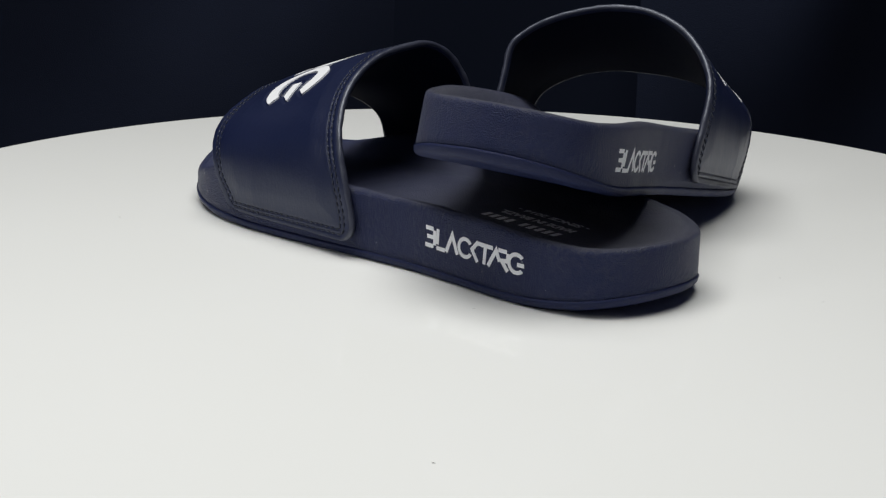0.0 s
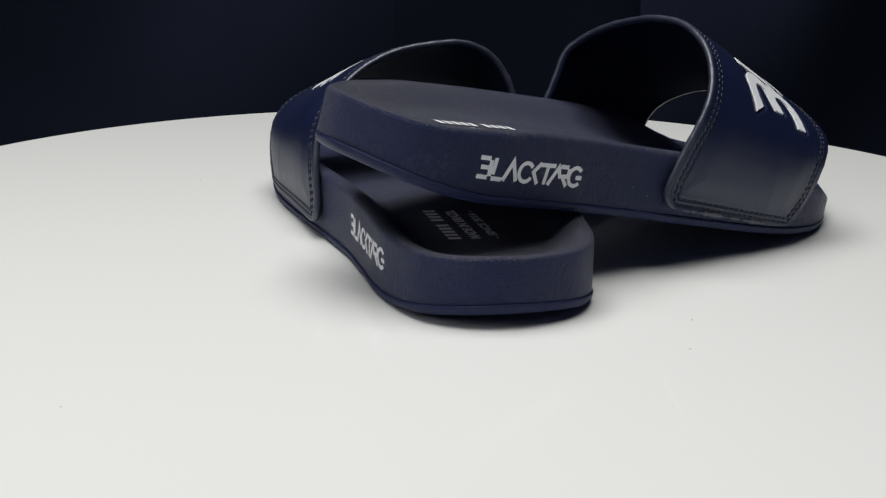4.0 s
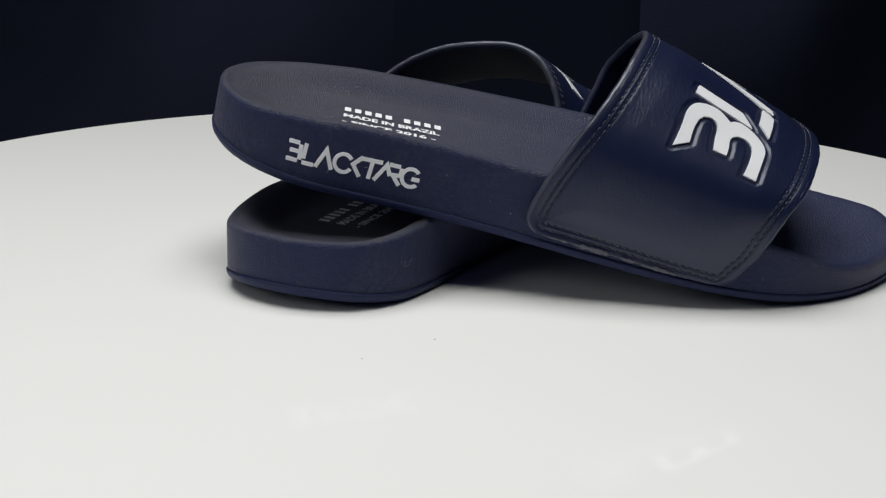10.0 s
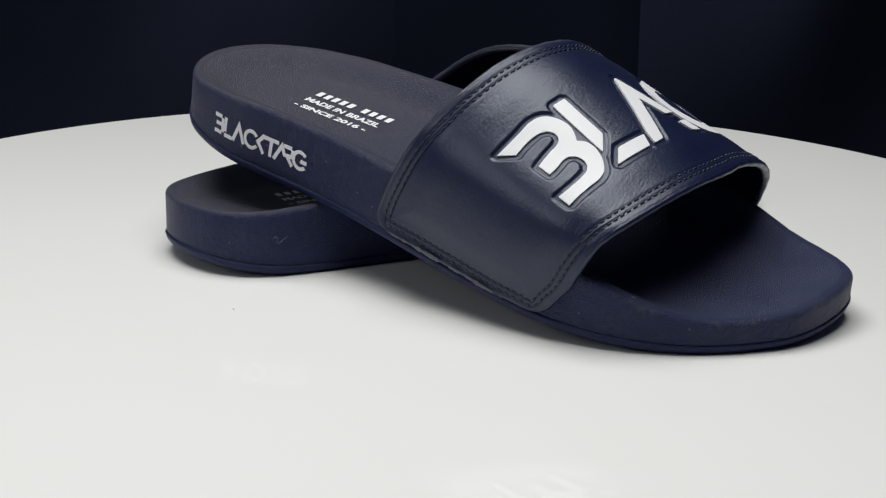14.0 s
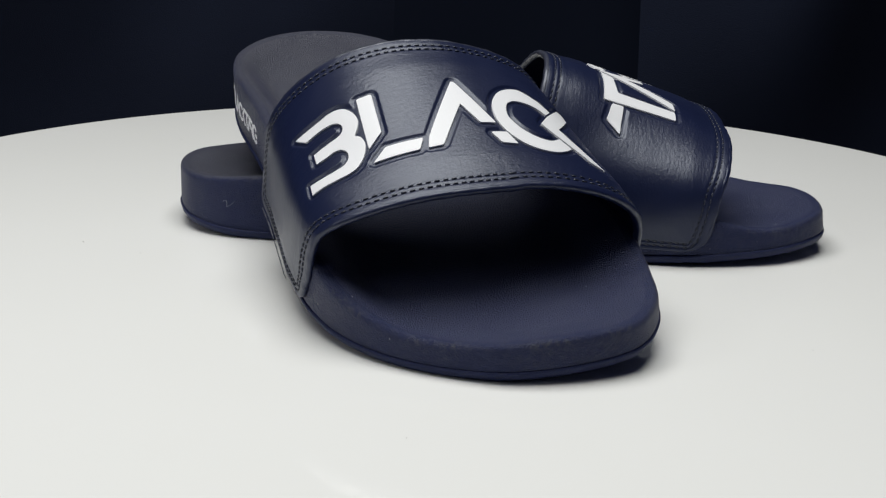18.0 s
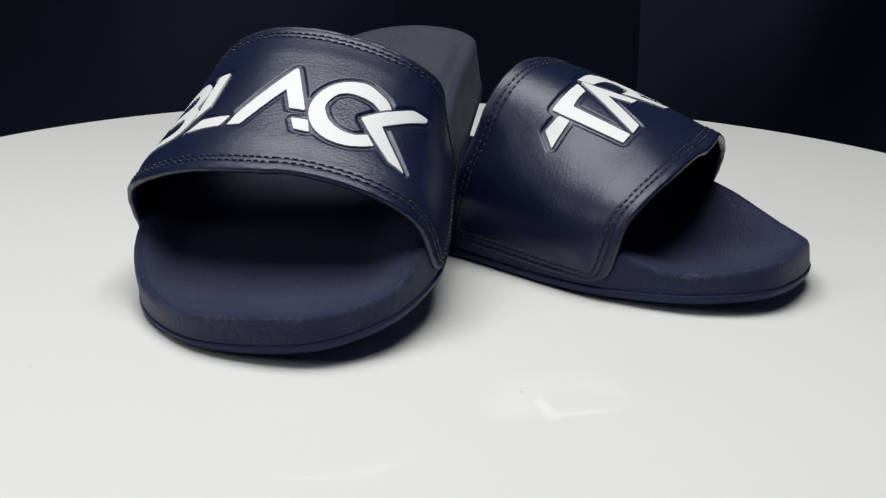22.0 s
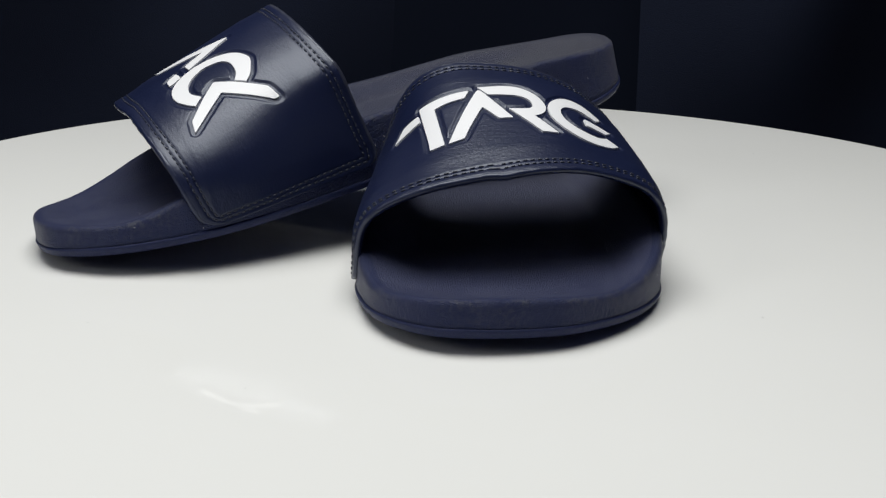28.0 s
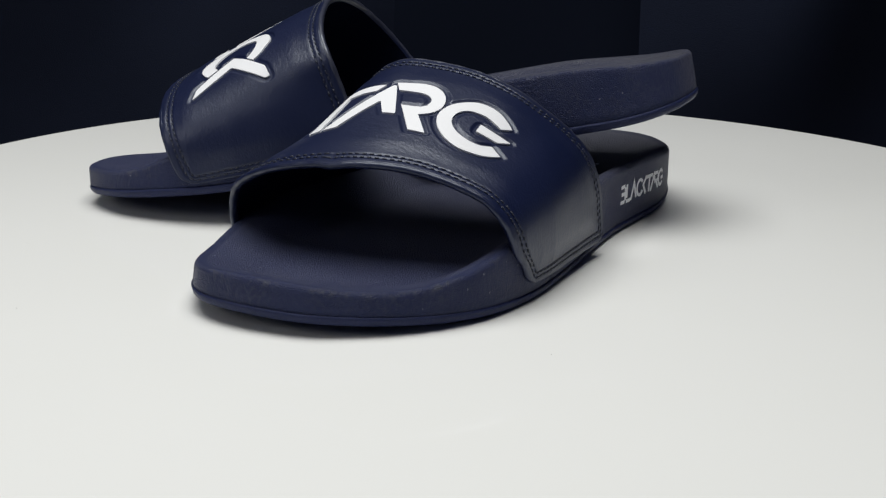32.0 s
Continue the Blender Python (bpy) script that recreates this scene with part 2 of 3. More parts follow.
def strap_edges(count, side):
    """rear and front edge of the strap, from the outer to the inner sole wall"""
    if side > 0:
        rear = ((0.0573, 0.1169, 0.0076), (0.0558, 0.1180, 0.0176), (0.0556, 0.1223, 0.0319), (0.0551, 0.1282, 0.0463), (0.0513, 0.1349, 0.0585), (0.0425, 0.1413, 0.0691),
                (0.0307, 0.1467, 0.0768), (0.0141, 0.1524, 0.0813), (-0.0035, 0.1557, 0.0803), (-0.0173, 0.1566, 0.0764), (-0.0302, 0.1569, 0.0708), (-0.0413, 0.1558, 0.0633),
                (-0.0487, 0.1531, 0.0534), (-0.0482, 0.1500, 0.0394), (-0.0455, 0.1468, 0.0238), (-0.0441, 0.1436, 0.0097))
        front = ((0.0661, 0.1949, 0.0047), (0.0650, 0.1979, 0.0118), (0.0670, 0.2024, 0.0188), (0.0682, 0.2059, 0.0291), (0.0658, 0.2102, 0.0396), (0.0564, 0.2164, 0.0476),
                 (0.0357, 0.2251, 0.0550), (0.0134, 0.2306, 0.0565), (-0.0074, 0.2328, 0.0545), (-0.0233, 0.2346, 0.0490), (-0.0366, 0.2341, 0.0387), (-0.0452, 0.2326, 0.0292),
                 (-0.0497, 0.2309, 0.0207), (-0.0504, 0.2282, 0.0117), (-0.0505, 0.2246, 0.0067))
    else:
        rear = ((0.0571, 0.1165, 0.0075), (0.0561, 0.1174, 0.0178), (0.0564, 0.1213, 0.0323), (0.0542, 0.1276, 0.0460), (0.0494, 0.1349, 0.0568), (0.0409, 0.1426, 0.0660),
                (0.0299, 0.1482, 0.0739), (0.0141, 0.1534, 0.0802), (-0.0043, 0.1569, 0.0828), (-0.0198, 0.1596, 0.0826), (-0.0328, 0.1599, 0.0765), (-0.0414, 0.1579, 0.0650),
                (-0.0452, 0.1556, 0.0523), (-0.0474, 0.1508, 0.0384), (-0.0463, 0.1468, 0.0232), (-0.0441, 0.1441, 0.0092))
        front = ((0.0668, 0.1933, 0.0083), (0.0674, 0.1972, 0.0158), (0.0681, 0.2028, 0.0225), (0.0667, 0.2069, 0.0318), (0.0615, 0.2106, 0.0402), (0.0529, 0.2144, 0.0474),
                 (0.0340, 0.2234, 0.0547), (0.0147, 0.2328, 0.0564), (-0.0049, 0.2371, 0.0536), (-0.0214, 0.2387, 0.0491), (-0.0362, 0.2370, 0.0411), (-0.0449, 0.2340, 0.0324),
                 (-0.0479, 0.2321, 0.0229), (-0.0505, 0.2294, 0.0133), (-0.0529, 0.2257, 0.0072))
    return spline(rear, count, False), spline(front, count, False), FAT if side > 0 else FAT_LEFT


# how far the padded strap swells between its edges, from the outer to the inner side
FAT_U = (0.0, 0.1, 0.25, 0.38, 0.52, 0.68, 0.8, 0.9, 1.0)
FAT = (0.0000, -0.0002, -0.0003, 0.0001, 0.0002, 0.0004, 0.0016, 0.0026, 0.0000)
FAT_LEFT = (0.0000, 0.0014, 0.0014, 0.0011, 0.0007, 0.0003, 0.0003, 0.0004, 0.0000)


def strap_point(u, v, edges):
    """points on the outside of the strap; u across the foot, v from the rear edge to the front edge"""
    rear, front, fat_table = edges
    n = len(rear)
    f = np.clip(u, 0, 1) * (n - 1)
    i = np.minimum(f.astype(int), n - 2)
    w = (f - i)[:, None]
    a = rear[i] * (1 - w) + rear[i + 1] * w
    b = front[i] * (1 - w) + front[i + 1] * w
    p = a * (1 - v[:, None]) + b * v[:, None]
    fat = sum(np.interp(u + d, FAT_U, fat_table) for d in (-0.04, -0.02, 0.0, 0.02, 0.04)) / 5
    swell = fat * np.sin(np.pi * v ** 0.85)
    axis = np.column_stack([np.full(len(p), 0.006), p[:, 1] - 0.012, np.full(len(p), 0.012)])
    out = p - axis
    out /= np.linalg.norm(out, axis=1)[:, None]
    p = p + out * swell[:, None]
    # the ends lie outside the sole wall
    xo = np.interp(p[:, 1], [q[1] for q in OUTER[:13]], [q[0] for q in OUTER[:13]]) + 0.0014
    xi = np.interp(p[:, 1], [q[1] for q in INNER[::-1]], [q[0] for q in INNER[::-1]]) - 0.0012
    k = smooth01((0.060 - p[:, 2]) / 0.040)
    x = p[:, 0]
    def over(d):
        return 0.5 * (d + np.sqrt(d * d + 0.002 ** 2))
    p[:, 0] = np.where(x > 0, x + k * over(xo - x), x - k * over(x - xi))
    return p
# END SHAPE


def build_sole(parent, spring, mirror):
    """foam midsole with its cupped footbed, on a thin rubber outsole"""
    n = 260
    ring = spline(OUTER + INNER, n, True)
    tan = np.roll(ring, -1, 0) - np.roll(ring, 1, 0)
    tan /= np.linalg.norm(tan, axis=1)[:, None]
    inward = np.column_stack([-tan[:, 1], tan[:, 0]])
    y = ring[:, 1]
    spine = np.column_stack([0.18 * (np.clip(y, 0.05, 0.23) - 0.05) * 0.55, np.clip(y, 0.045, 0.225)])
    inner = smooth01((0.012 - ring[:, 0]) / 0.03)
    rim = curve_at(y, RIM_Y, RIM_Z) * (1 - inner) + curve_at(y, RIM_Y, RIM_IN_Z) * inner

    def lift(q):
        return spring * (np.clip(q[:, 1] - 0.17, 0, 1) / 0.11) ** 2 + 0.0051 * (np.clip(0.035 - q[:, 1], 0, 1) / 0.043) ** 2

    def shell(rows, name, mat, label, cap_first, cap_last):
        verts = []
        for q, z in rows:
            zz = z + lift(q)
            verts.append(np.column_stack([q[:, 0] * mirror, q[:, 1], zz]))
        faces = grid_faces(len(rows), n, True, mirror < 0)
        vs = np.vstack(verts)
        if cap_first:
            c = tuple(range(n))
            faces.append(c if mirror < 0 else c[::-1])
        if cap_last:
            c = tuple(range((len(rows) - 1) * n, len(rows) * n))
            faces.append(c[::-1] if mirror < 0 else c)
        return mesh_object(name, vs, faces, mat, parent, label)

    def inset(d, z):
        return ring + inward * np.reshape(d, (-1, 1)), np.full(n, z) if np.isscalar(z) else z

    # outsole
    rows = [inset(0.012, 0.0), inset(0.003, 0.0), inset(0.0012, 0.0005), inset(0.0003, 0.0015), inset(0.0, 0.0026), inset(-0.0002, 0.0034),
            inset(0.0001, THICK - 0.0004), inset(0.0006, THICK - 0.0001), inset(0.004, THICK - 0.0001)]
    shell(rows, "outsole", OUTSOLE, "thin navy rubber outsole", True, False)
    # midsole wall, rolled rim, cup, footbed
    taper = TAPER + 0.00009 * np.clip((0.06 - y) / 0.06, 0, 1) + 0.00073 * np.clip((y - 0.22) / 0.06, 0, 1)
    rows = [inset(0.004, THICK), inset(0.0006, THICK), inset(0.0004, THICK + 0.0003)]
    for k in (0.15, 0.35, 0.55, 0.75):
        rows.append(inset(0.0004 + (0.0008 + taper) * k, THICK + 0.0006 + (rim - 0.0038 - THICK) * k))
    for a in np.linspace(0, 80, 6):
        r = radians(a)
        rows.append(inset(0.0012 + taper + 0.0027 * (1 - math.cos(r)), rim - 0.0030 + 0.0030 * math.sin(r)))
    edge = ring + inward * (0.0041 + taper)[:, None]
    bed_rows = []
    for f in (0.03, 0.06, 0.10, 0.15, 0.2, 0.26, 0.33, 0.41, 0.5, 0.62, 0.76, 0.9, 1.0):
        q = edge + (spine - edge) * f
        local = curve_at(q[:, 1], BED_Y, BED_Z)
        dz = smooth01((f - 0.02) / 0.36)
        (rows if f < 0.05 else bed_rows).append((q, (rim - 0.0003) * (1 - dz) + local * dz))
    bed_rows.insert(0, rows[-1])
    wall = shell(rows, "midsole", FOAM, "creased navy foam sidewall and rim", True, False)
    return wall, shell(bed_rows, "footbed", FOOTBED, "pebbled greyish navy foam footbed", False, False)


def build_strap(parent, mirror, relief=None):
    """one wide padded strap, rolled at its edges, over the forefoot"""
    nu, nv = 420, 160
    edges = strap_edges(401, mirror)
    u = np.linspace(0, 1, nu)
    v = np.linspace(0, 1, nv)
    uu, vv = np.meshgrid(u, v)
    # rounded corners
    end = np.minimum(uu, 1 - uu) * 212.0
    cut = 7.0 * (1 - np.sqrt(1 - np.clip(1 - end / 7.0, 0, 1) ** 2)) / 76.0
    vv = cut + (1 - 2 * cut) * vv
    p = strap_point(uu.ravel(), vv.ravel(), edges).reshape(nv, nu, 3)
    du = np.gradient(p, axis=1)
    dv = np.gradient(p, axis=0)
    nrm = np.cross(dv, du)
    nrm /= np.linalg.norm(nrm, axis=2)[..., None]
    if nrm[nv // 2, nu // 2, 2] < 0:
        nrm = -nrm
    s, w = uu * 0.212, vv * 0.076
    rim = np.minimum(np.minimum(w, 0.076 - w) - cut * 0.076, np.minimum(s, 0.212 - s))
    pad = 0.0006 * smooth01((rim - 0.0052) / 0.010) - 0.0003 * np.exp(-((rim - 0.0025) / 0.0006) ** 2) - 0.0003 * np.exp(-((rim - 0.0047) / 0.0006) ** 2)
    if relief is not None:
        pad = pad + relief(s, w)
    top = p + nrm * pad[..., None]
    under = p - nrm * 0.0032
    # rolled rear and front edges
    back = (p[0] - p[3]) / np.linalg.norm(p[0] - p[3], axis=1)[:, None]
    fore = (p[-1] - p[-4]) / np.linalg.norm(p[-1] - p[-4], axis=1)[:, None]
    rows = []
    for a in (180, 150, 120, 90, 60, 30):
        r = radians(a)
        rows.append(p[0] - nrm[0] * 0.0016 + nrm[0] * 0.0016 * math.cos(r) + back * 0.0016 * math.sin(r))
    rows += [top[i] for i in range(nv)]
    for a in (30, 60, 90, 120, 150, 180):
        r = radians(a)
        rows.append(p[-1] - nrm[-1] * 0.0016 + nrm[-1] * 0.0016 * math.cos(r) + fore * 0.0016 * math.sin(r))
    rows = [np.vstack([r[:1] - nrm[nv // 2, :1] * 0.0034, r, r[-1:] - nrm[nv // 2, -1:] * 0.0034]) for r in rows]
    vs = np.vstack(rows)
    vs[:, 0] *= mirror
    upper = mesh_object("strap", vs, grid_faces(len(rows), nu + 2, False, mirror > 0), LEATHER, parent, "smooth navy synthetic leather strap")
    lin = under[::2, ::2].reshape(-1, 3).copy()
    lin[:, 0] *= mirror
    mesh_object("lining", lin, grid_faces(nv // 2, nu // 2, False, mirror < 0), LINING, upper, "dark navy textile strap lining")
    # bindings rolled over the cut edges
    ang = np.linspace(0, 2 * math.pi, 9)[:-1]
    for name, line, n_, away in (("rear_binding", p[0], nrm[0], back), ("front_binding", p[-1], nrm[-1], fore)):
        core = line - n_ * 0.0014 + away * 0.0006
        wob = 1 + 0.05 * np.sin(np.arange(nu) * 0.37) + 0.04 * np.sin(np.arange(nu) * 0.113 + 1)
        loops = [core + (n_ * math.cos(a) + away * math.sin(a)) * (0.00145 * wob)[:, None] for a in ang]
        tube = np.stack(loops, 1).reshape(-1, 3).copy()
        tube[:, 0] *= mirror
        ob = mesh_object(name, tube, grid_faces(nu, 8, True), BINDING if name == "rear_binding" else LEATHER, upper, "rounded navy edge binding")
        fix_normals(ob)
    return upper, p, nrm


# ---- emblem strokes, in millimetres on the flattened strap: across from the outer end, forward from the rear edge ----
MARK_RIGHT = {
    "hook": ((51.1, 27.3), (57.1, 26.7), (63.7, 25.8), (67.9, 25.1), (71.4, 25.4), (73.9, 26.7), (75.7, 29.1), (76.7, 32.1), (76.6, 35.3), (75.3, 38.2), (73.2, 41.2), (74.8, 42.7),
             (75.6, 45.3), (75.1, 48.2), (73.6, 51.5), (71.5, 54.3), (69.1, 56.5), (66.0, 57.7), (61.9, 58.1), (56.1, 58.6), (50.4, 59.4), (50.8, 54.5), (57.3, 54.1), (62.8, 53.4),
             (65.4, 52.6), (67.4, 50.7), (68.1, 48.6), (67.7, 46.2), (66.1, 44.5), (64.0, 44.2), (59.7, 45.2), (56.0, 45.7), (56.2, 40.6), (62.6, 39.0), (66.4, 38.3), (68.6, 37.4),
             (70.2, 35.5), (70.3, 33.4), (69.3, 31.6), (66.9, 30.6), (63.7, 30.5), (59.2, 31.0), (55.1, 31.9)),
    "slant_bar": ((79.4, 24.9), (85.3, 24.7), (82.8, 44.0), (75.9, 50.0)),
    "foot_bar": ((75.3, 57.0), (81.9, 51.5), (96.2, 51.2), (93.2, 56.4)),
    "chevron": ((96.5, 56.2), (98.4, 51.1), (115.1, 24.1), (116.2, 24.2), (126.2, 46.1), (119.8, 46.0), (115.1, 36.0), (103.2, 54.5), (102.2, 55.7)),
    "block": ((122.3, 51.0), (129.1, 50.8), (131.7, 56.9), (125.2, 56.4)),
    "bolt": ((147.2, 42.1), (152.4, 36.2), (162.7, 26.5), (169.1, 25.4), (169.3, 27.6), (155.1, 42.5), (166.8, 61.3), (161.1, 59.3)),
    "ring": ((155.8, 31.7), (153.1, 28.6), (149.0, 26.2), (143.8, 24.1), (139.2, 24.9), (134.2, 27.4), (130.3, 31.5), (127.6, 37.4), (127.2, 44.3), (129.4, 50.4), (134.3, 55.8), (140.0, 58.5),
             (146.3, 58.8), (152.3, 56.2), (154.9, 54.1), (151.8, 49.7), (147.2, 52.2), (142.0, 51.6), (136.7, 48.4), (133.5, 43.8), (132.8, 41.7), (133.4, 37.5), (135.4, 33.9), (138.9, 31.9),
             (143.6, 31.6), (148.6, 32.6), (152.4, 35.0)),
}
MARK_LEFT = {
    "arm": ((161.4, 32.2), (155.8, 25.9), (146.9, 26.9), (147.0, 31.6), (155.8, 31.8)),
    "angle": ((145.9, 23.3), (134.1, 23.0), (124.4, 22.6), (127.0, 27.4), (133.3, 27.8), (139.7, 28.8), (139.5, 53.3), (145.7, 53.6)),
    "chevron": ((121.2, 22.6), (119.8, 23.0), (109.2, 43.1), (115.1, 43.1), (120.7, 34.6), (131.2, 53.0), (137.9, 53.6)),
    "loop": ((120.8, 20.7), (114.8, 20.0), (107.9, 19.5), (102.8, 20.7), (97.9, 24.5), (95.0, 29.6), (94.2, 34.8), (96.0, 39.1), (99.9, 41.7), (90.8, 53.2), (98.1, 52.9), (110.2, 36.6),
             (105.5, 36.6), (101.7, 36.3), (100.0, 34.7), (100.2, 30.9), (101.9, 28.4), (105.3, 26.7), (110.1, 26.2), (117.1, 26.0)),
    "ring": ((66.3, 28.2), (69.9, 25.3), (75.3, 22.4), (80.5, 21.6), (85.0, 22.6), (88.7, 25.5), (91.9, 29.6), (93.2, 34.4), (92.8, 39.6), (90.4, 44.7), (85.6, 50.1), (80.0, 53.9),
             (74.6, 55.5), (69.3, 55.0), (64.5, 52.9), (60.5, 48.8), (65.9, 45.3), (69.7, 48.1), (75.0, 48.4), (80.7, 46.3), (85.0, 42.6), (86.7, 39.7), (87.5, 36.0), (86.8, 32.7),
             (84.6, 30.1), (81.0, 29.1), (76.9, 29.1), (72.5, 30.7), (69.5, 31.8)),
    "tongue": ((76.5, 35.6), (62.0, 36.9), (65.7, 41.1), (75.6, 40.9)),
}


def ring_shape(cx, cy, r1, r0, a0, a1, n=40):
    a = np.radians(np.linspace(a0, a1, n))
    # angles run from the right hand side of the mark towards its front edge
    out = np.column_stack([cx + r1 * np.cos(a), cy - r1 * np.sin(a)])
    inn = np.column_stack([cx + r0 * np.cos(a[::-1]), cy - r0 * np.sin(a[::-1])])
    return np.vstack([out, inn])


def rounded(poly, corner=38.0, steps=5):
    """a smooth line through the points, sharp only where it turns by more than the corner angle"""
    p = np.asarray(poly, float)
    a, b = p - np.roll(p, 1, 0), np.roll(p, -1, 0) - p
    turn = np.degrees(np.abs(np.arctan2(a[:, 0] * b[:, 1] - a[:, 1] * b[:, 0], np.sum(a * b, axis=1))))
    out, n = [], len(p)
    for i in range(n):
        j = (i + 1) % n
        chord = p[j] - p[i]
        size = np.linalg.norm(chord)
        ends = []
        for k in (i, j):
            d = a[k] / np.linalg.norm(a[k]) + b[k] / np.linalg.norm(b[k])
            ends.append(chord if turn[k] > corner else d / np.linalg.norm(d) * size)
        for t in np.arange(steps) / steps:
            out.append((2 * t ** 3 - 3 * t ** 2 + 1) * p[i] + (t ** 3 - 2 * t ** 2 + t) * ends[0] + (3 * t ** 2 - 2 * t ** 3) * p[j] + (t ** 3 - t ** 2) * ends[1])
    return np.array(out)


def softened(poly, radius=0.7):
    """the same polygon with its corners turned over a small radius"""
    p = np.asarray(poly, float)
    out = []
    for a, b, c in zip(np.roll(p, 1, 0), p, np.roll(p, -1, 0)):
        la, lc = np.linalg.norm(a - b), np.linalg.norm(c - b)
        q = b + (a - b) / la * min(radius, la / 3)
        w = b + (c - b) / lc * min(radius, lc / 3)
        out += [(1 - t) ** 2 * q + 2 * t * (1 - t) * b + t * t * w for t in (0.0, 0.33, 0.67, 1.0)]
    return np.array(out)


def resample(poly, step):
    out = []
    for a, b in zip(poly, np.roll(poly, -1, 0)):
        k = max(1, int(math.ceil(np.linalg.norm(b - a) / step)))
        out += [a + (b - a) * i / k for i in range(k)]
    return np.array(out)


def signed_area(p):
    q = np.roll(p, -1, 0)
    return 0.5 * np.sum(p[:, 0] * q[:, 1] - q[:, 0] * p[:, 1])


def outside_distance(points, poly):
    """distance of points to a polygon, nought inside"""
    a, b = poly, np.roll(poly, -1, 0)
    best = np.full(len(points), 1e9)
    inside = np.zeros(len(points), bool)
    for (ax, ay), (bx, by) in zip(a, b):
        dx, dy = bx - ax, by - ay
        t = np.clip(((points[:, 0] - ax) * dx + (points[:, 1] - ay) * dy) / max(dx * dx + dy * dy, 1e-9), 0, 1)
        best = np.minimum(best, np.hypot(points[:, 0] - ax - t * dx, points[:, 1] - ay - t * dy))
        if ay != by:
            cross = (ay > points[:, 1]) != (by > points[:, 1])
            inside ^= cross & (points[:, 0] < ax + (points[:, 1] - ay) / (by - ay) * dx)
    return np.where(inside, 0, best)


def mark_polygons(marks):
    out = [(name, rounded(p) if name in ("hook", "ring", "loop") else softened(p)) for name, p in marks.items()]
    return [(n, p if signed_area(p) > 0 else p[::-1]) for n, p in out]


STRAP_S, STRAP_W = 212.0, 76.0


def emblem_relief(polys):
    """a shallow pressed recess that follows the strokes"""
    def relief(s, w):
        pts = np.column_stack([s.ravel() * 1000, w.ravel() * 1000])
        d = np.full(len(pts), 99.0)
        near = (pts[:, 0] > 40) & (pts[:, 0] < 190) & (pts[:, 1] > 12) & (pts[:, 1] < 68)
        for _, p in polys:
            d[near] = np.minimum(d[near], outside_distance(pts[near], p))
        return (-0.0007 * (1 - smooth01((d - 1.6) / 0.7))).reshape(s.shape)
    return relief


def build_stroke(name, poly, strap, place, height, step, mat, label=""):
    """one raised plate with a softened edge, laid on a curved surface by place(points, height)"""
    edge = resample(poly, step)
    tan = np.roll(edge, -1, 0) - np.roll(edge, 1, 0)
    tan /= np.maximum(np.linalg.norm(tan, axis=1), 1e-9)[:, None]
    inner = edge + np.column_stack([-tan[:, 1], tan[:, 0]]) * step * 0.16
    lo, hi = inner.min(0), inner.max(0)
    gx, gy = np.meshgrid(np.arange(lo[0], hi[0], step * 1.6), np.arange(lo[1], hi[1], step * 1.6))
    g = np.column_stack([gx.ravel(), gy.ravel()])
    ring_d = np.min(np.hypot(g[:, None, 0] - inner[None, :, 0], g[:, None, 1] - inner[None, :, 1]), axis=1)
    keep = (outside_distance(g, inner) == 0) & (ring_d > step * 0.7)
    pts = np.vstack([inner, g[keep]])
    n = len(inner)
    from mathutils.geometry import delaunay_2d_cdt
    res = delaunay_2d_cdt([Vector(q) for q in pts], [(i, (i + 1) % n) for i in range(n)], [], 1, 1e-5)
    flat = np.array([tuple(v) for v in res[0]])
    tris = [tuple(f) for f in res[2]]
    orig = res[3]
    cap = place(flat, height)
    index = {}
    for k, o in enumerate(orig):
        for q in o:
            index.setdefault(q, k)
    shoulder = place(edge, height * 0.55)
    foot = place(edge, -0.0012)
    m = len(cap)
    verts = np.vstack([cap, shoulder, foot])
    faces = list(tris)
    for i in range(n):
        j = (i + 1) % n
        if i in index and j in index:
            faces.append((m + i, m + j, index[j], index[i]))
        faces.append((m + n + i, m + n + j, m + j, m + i))
    ob = mesh_object(name, verts, faces, mat, strap, label, smooth=False)
    return ob


def fix_normals(ob):
    bm = bmesh.new()
    bm.from_mesh(ob.data)
    bmesh.ops.recalc_face_normals(bm, faces=bm.faces)
    bm.to_mesh(ob.data)
    bm.free()


def strap_placer(edges, mirror):
    def place(flat, height):
        u, v = flat[:, 0] / STRAP_S, flat[:, 1] / STRAP_W
        e = 0.004
        p = strap_point(u, v, edges)
        du = strap_point(u + e, v, edges) - strap_point(u - e, v, edges)
        dv = strap_point(u, np.clip(v + e, 0, 1), edges) - strap_point(u, np.clip(v - e, 0, 1), edges)
        nrm = np.cross(dv, du)
        nrm /= np.linalg.norm(nrm, axis=1)[:, None]
        nrm *= np.sign(np.sum(nrm * (p - np.array([0.004, 0.19, 0.0])), axis=1))[:, None]
        q = p + nrm * (0.0006 + height)
        q[:, 0] *= mirror
        return q
    return place


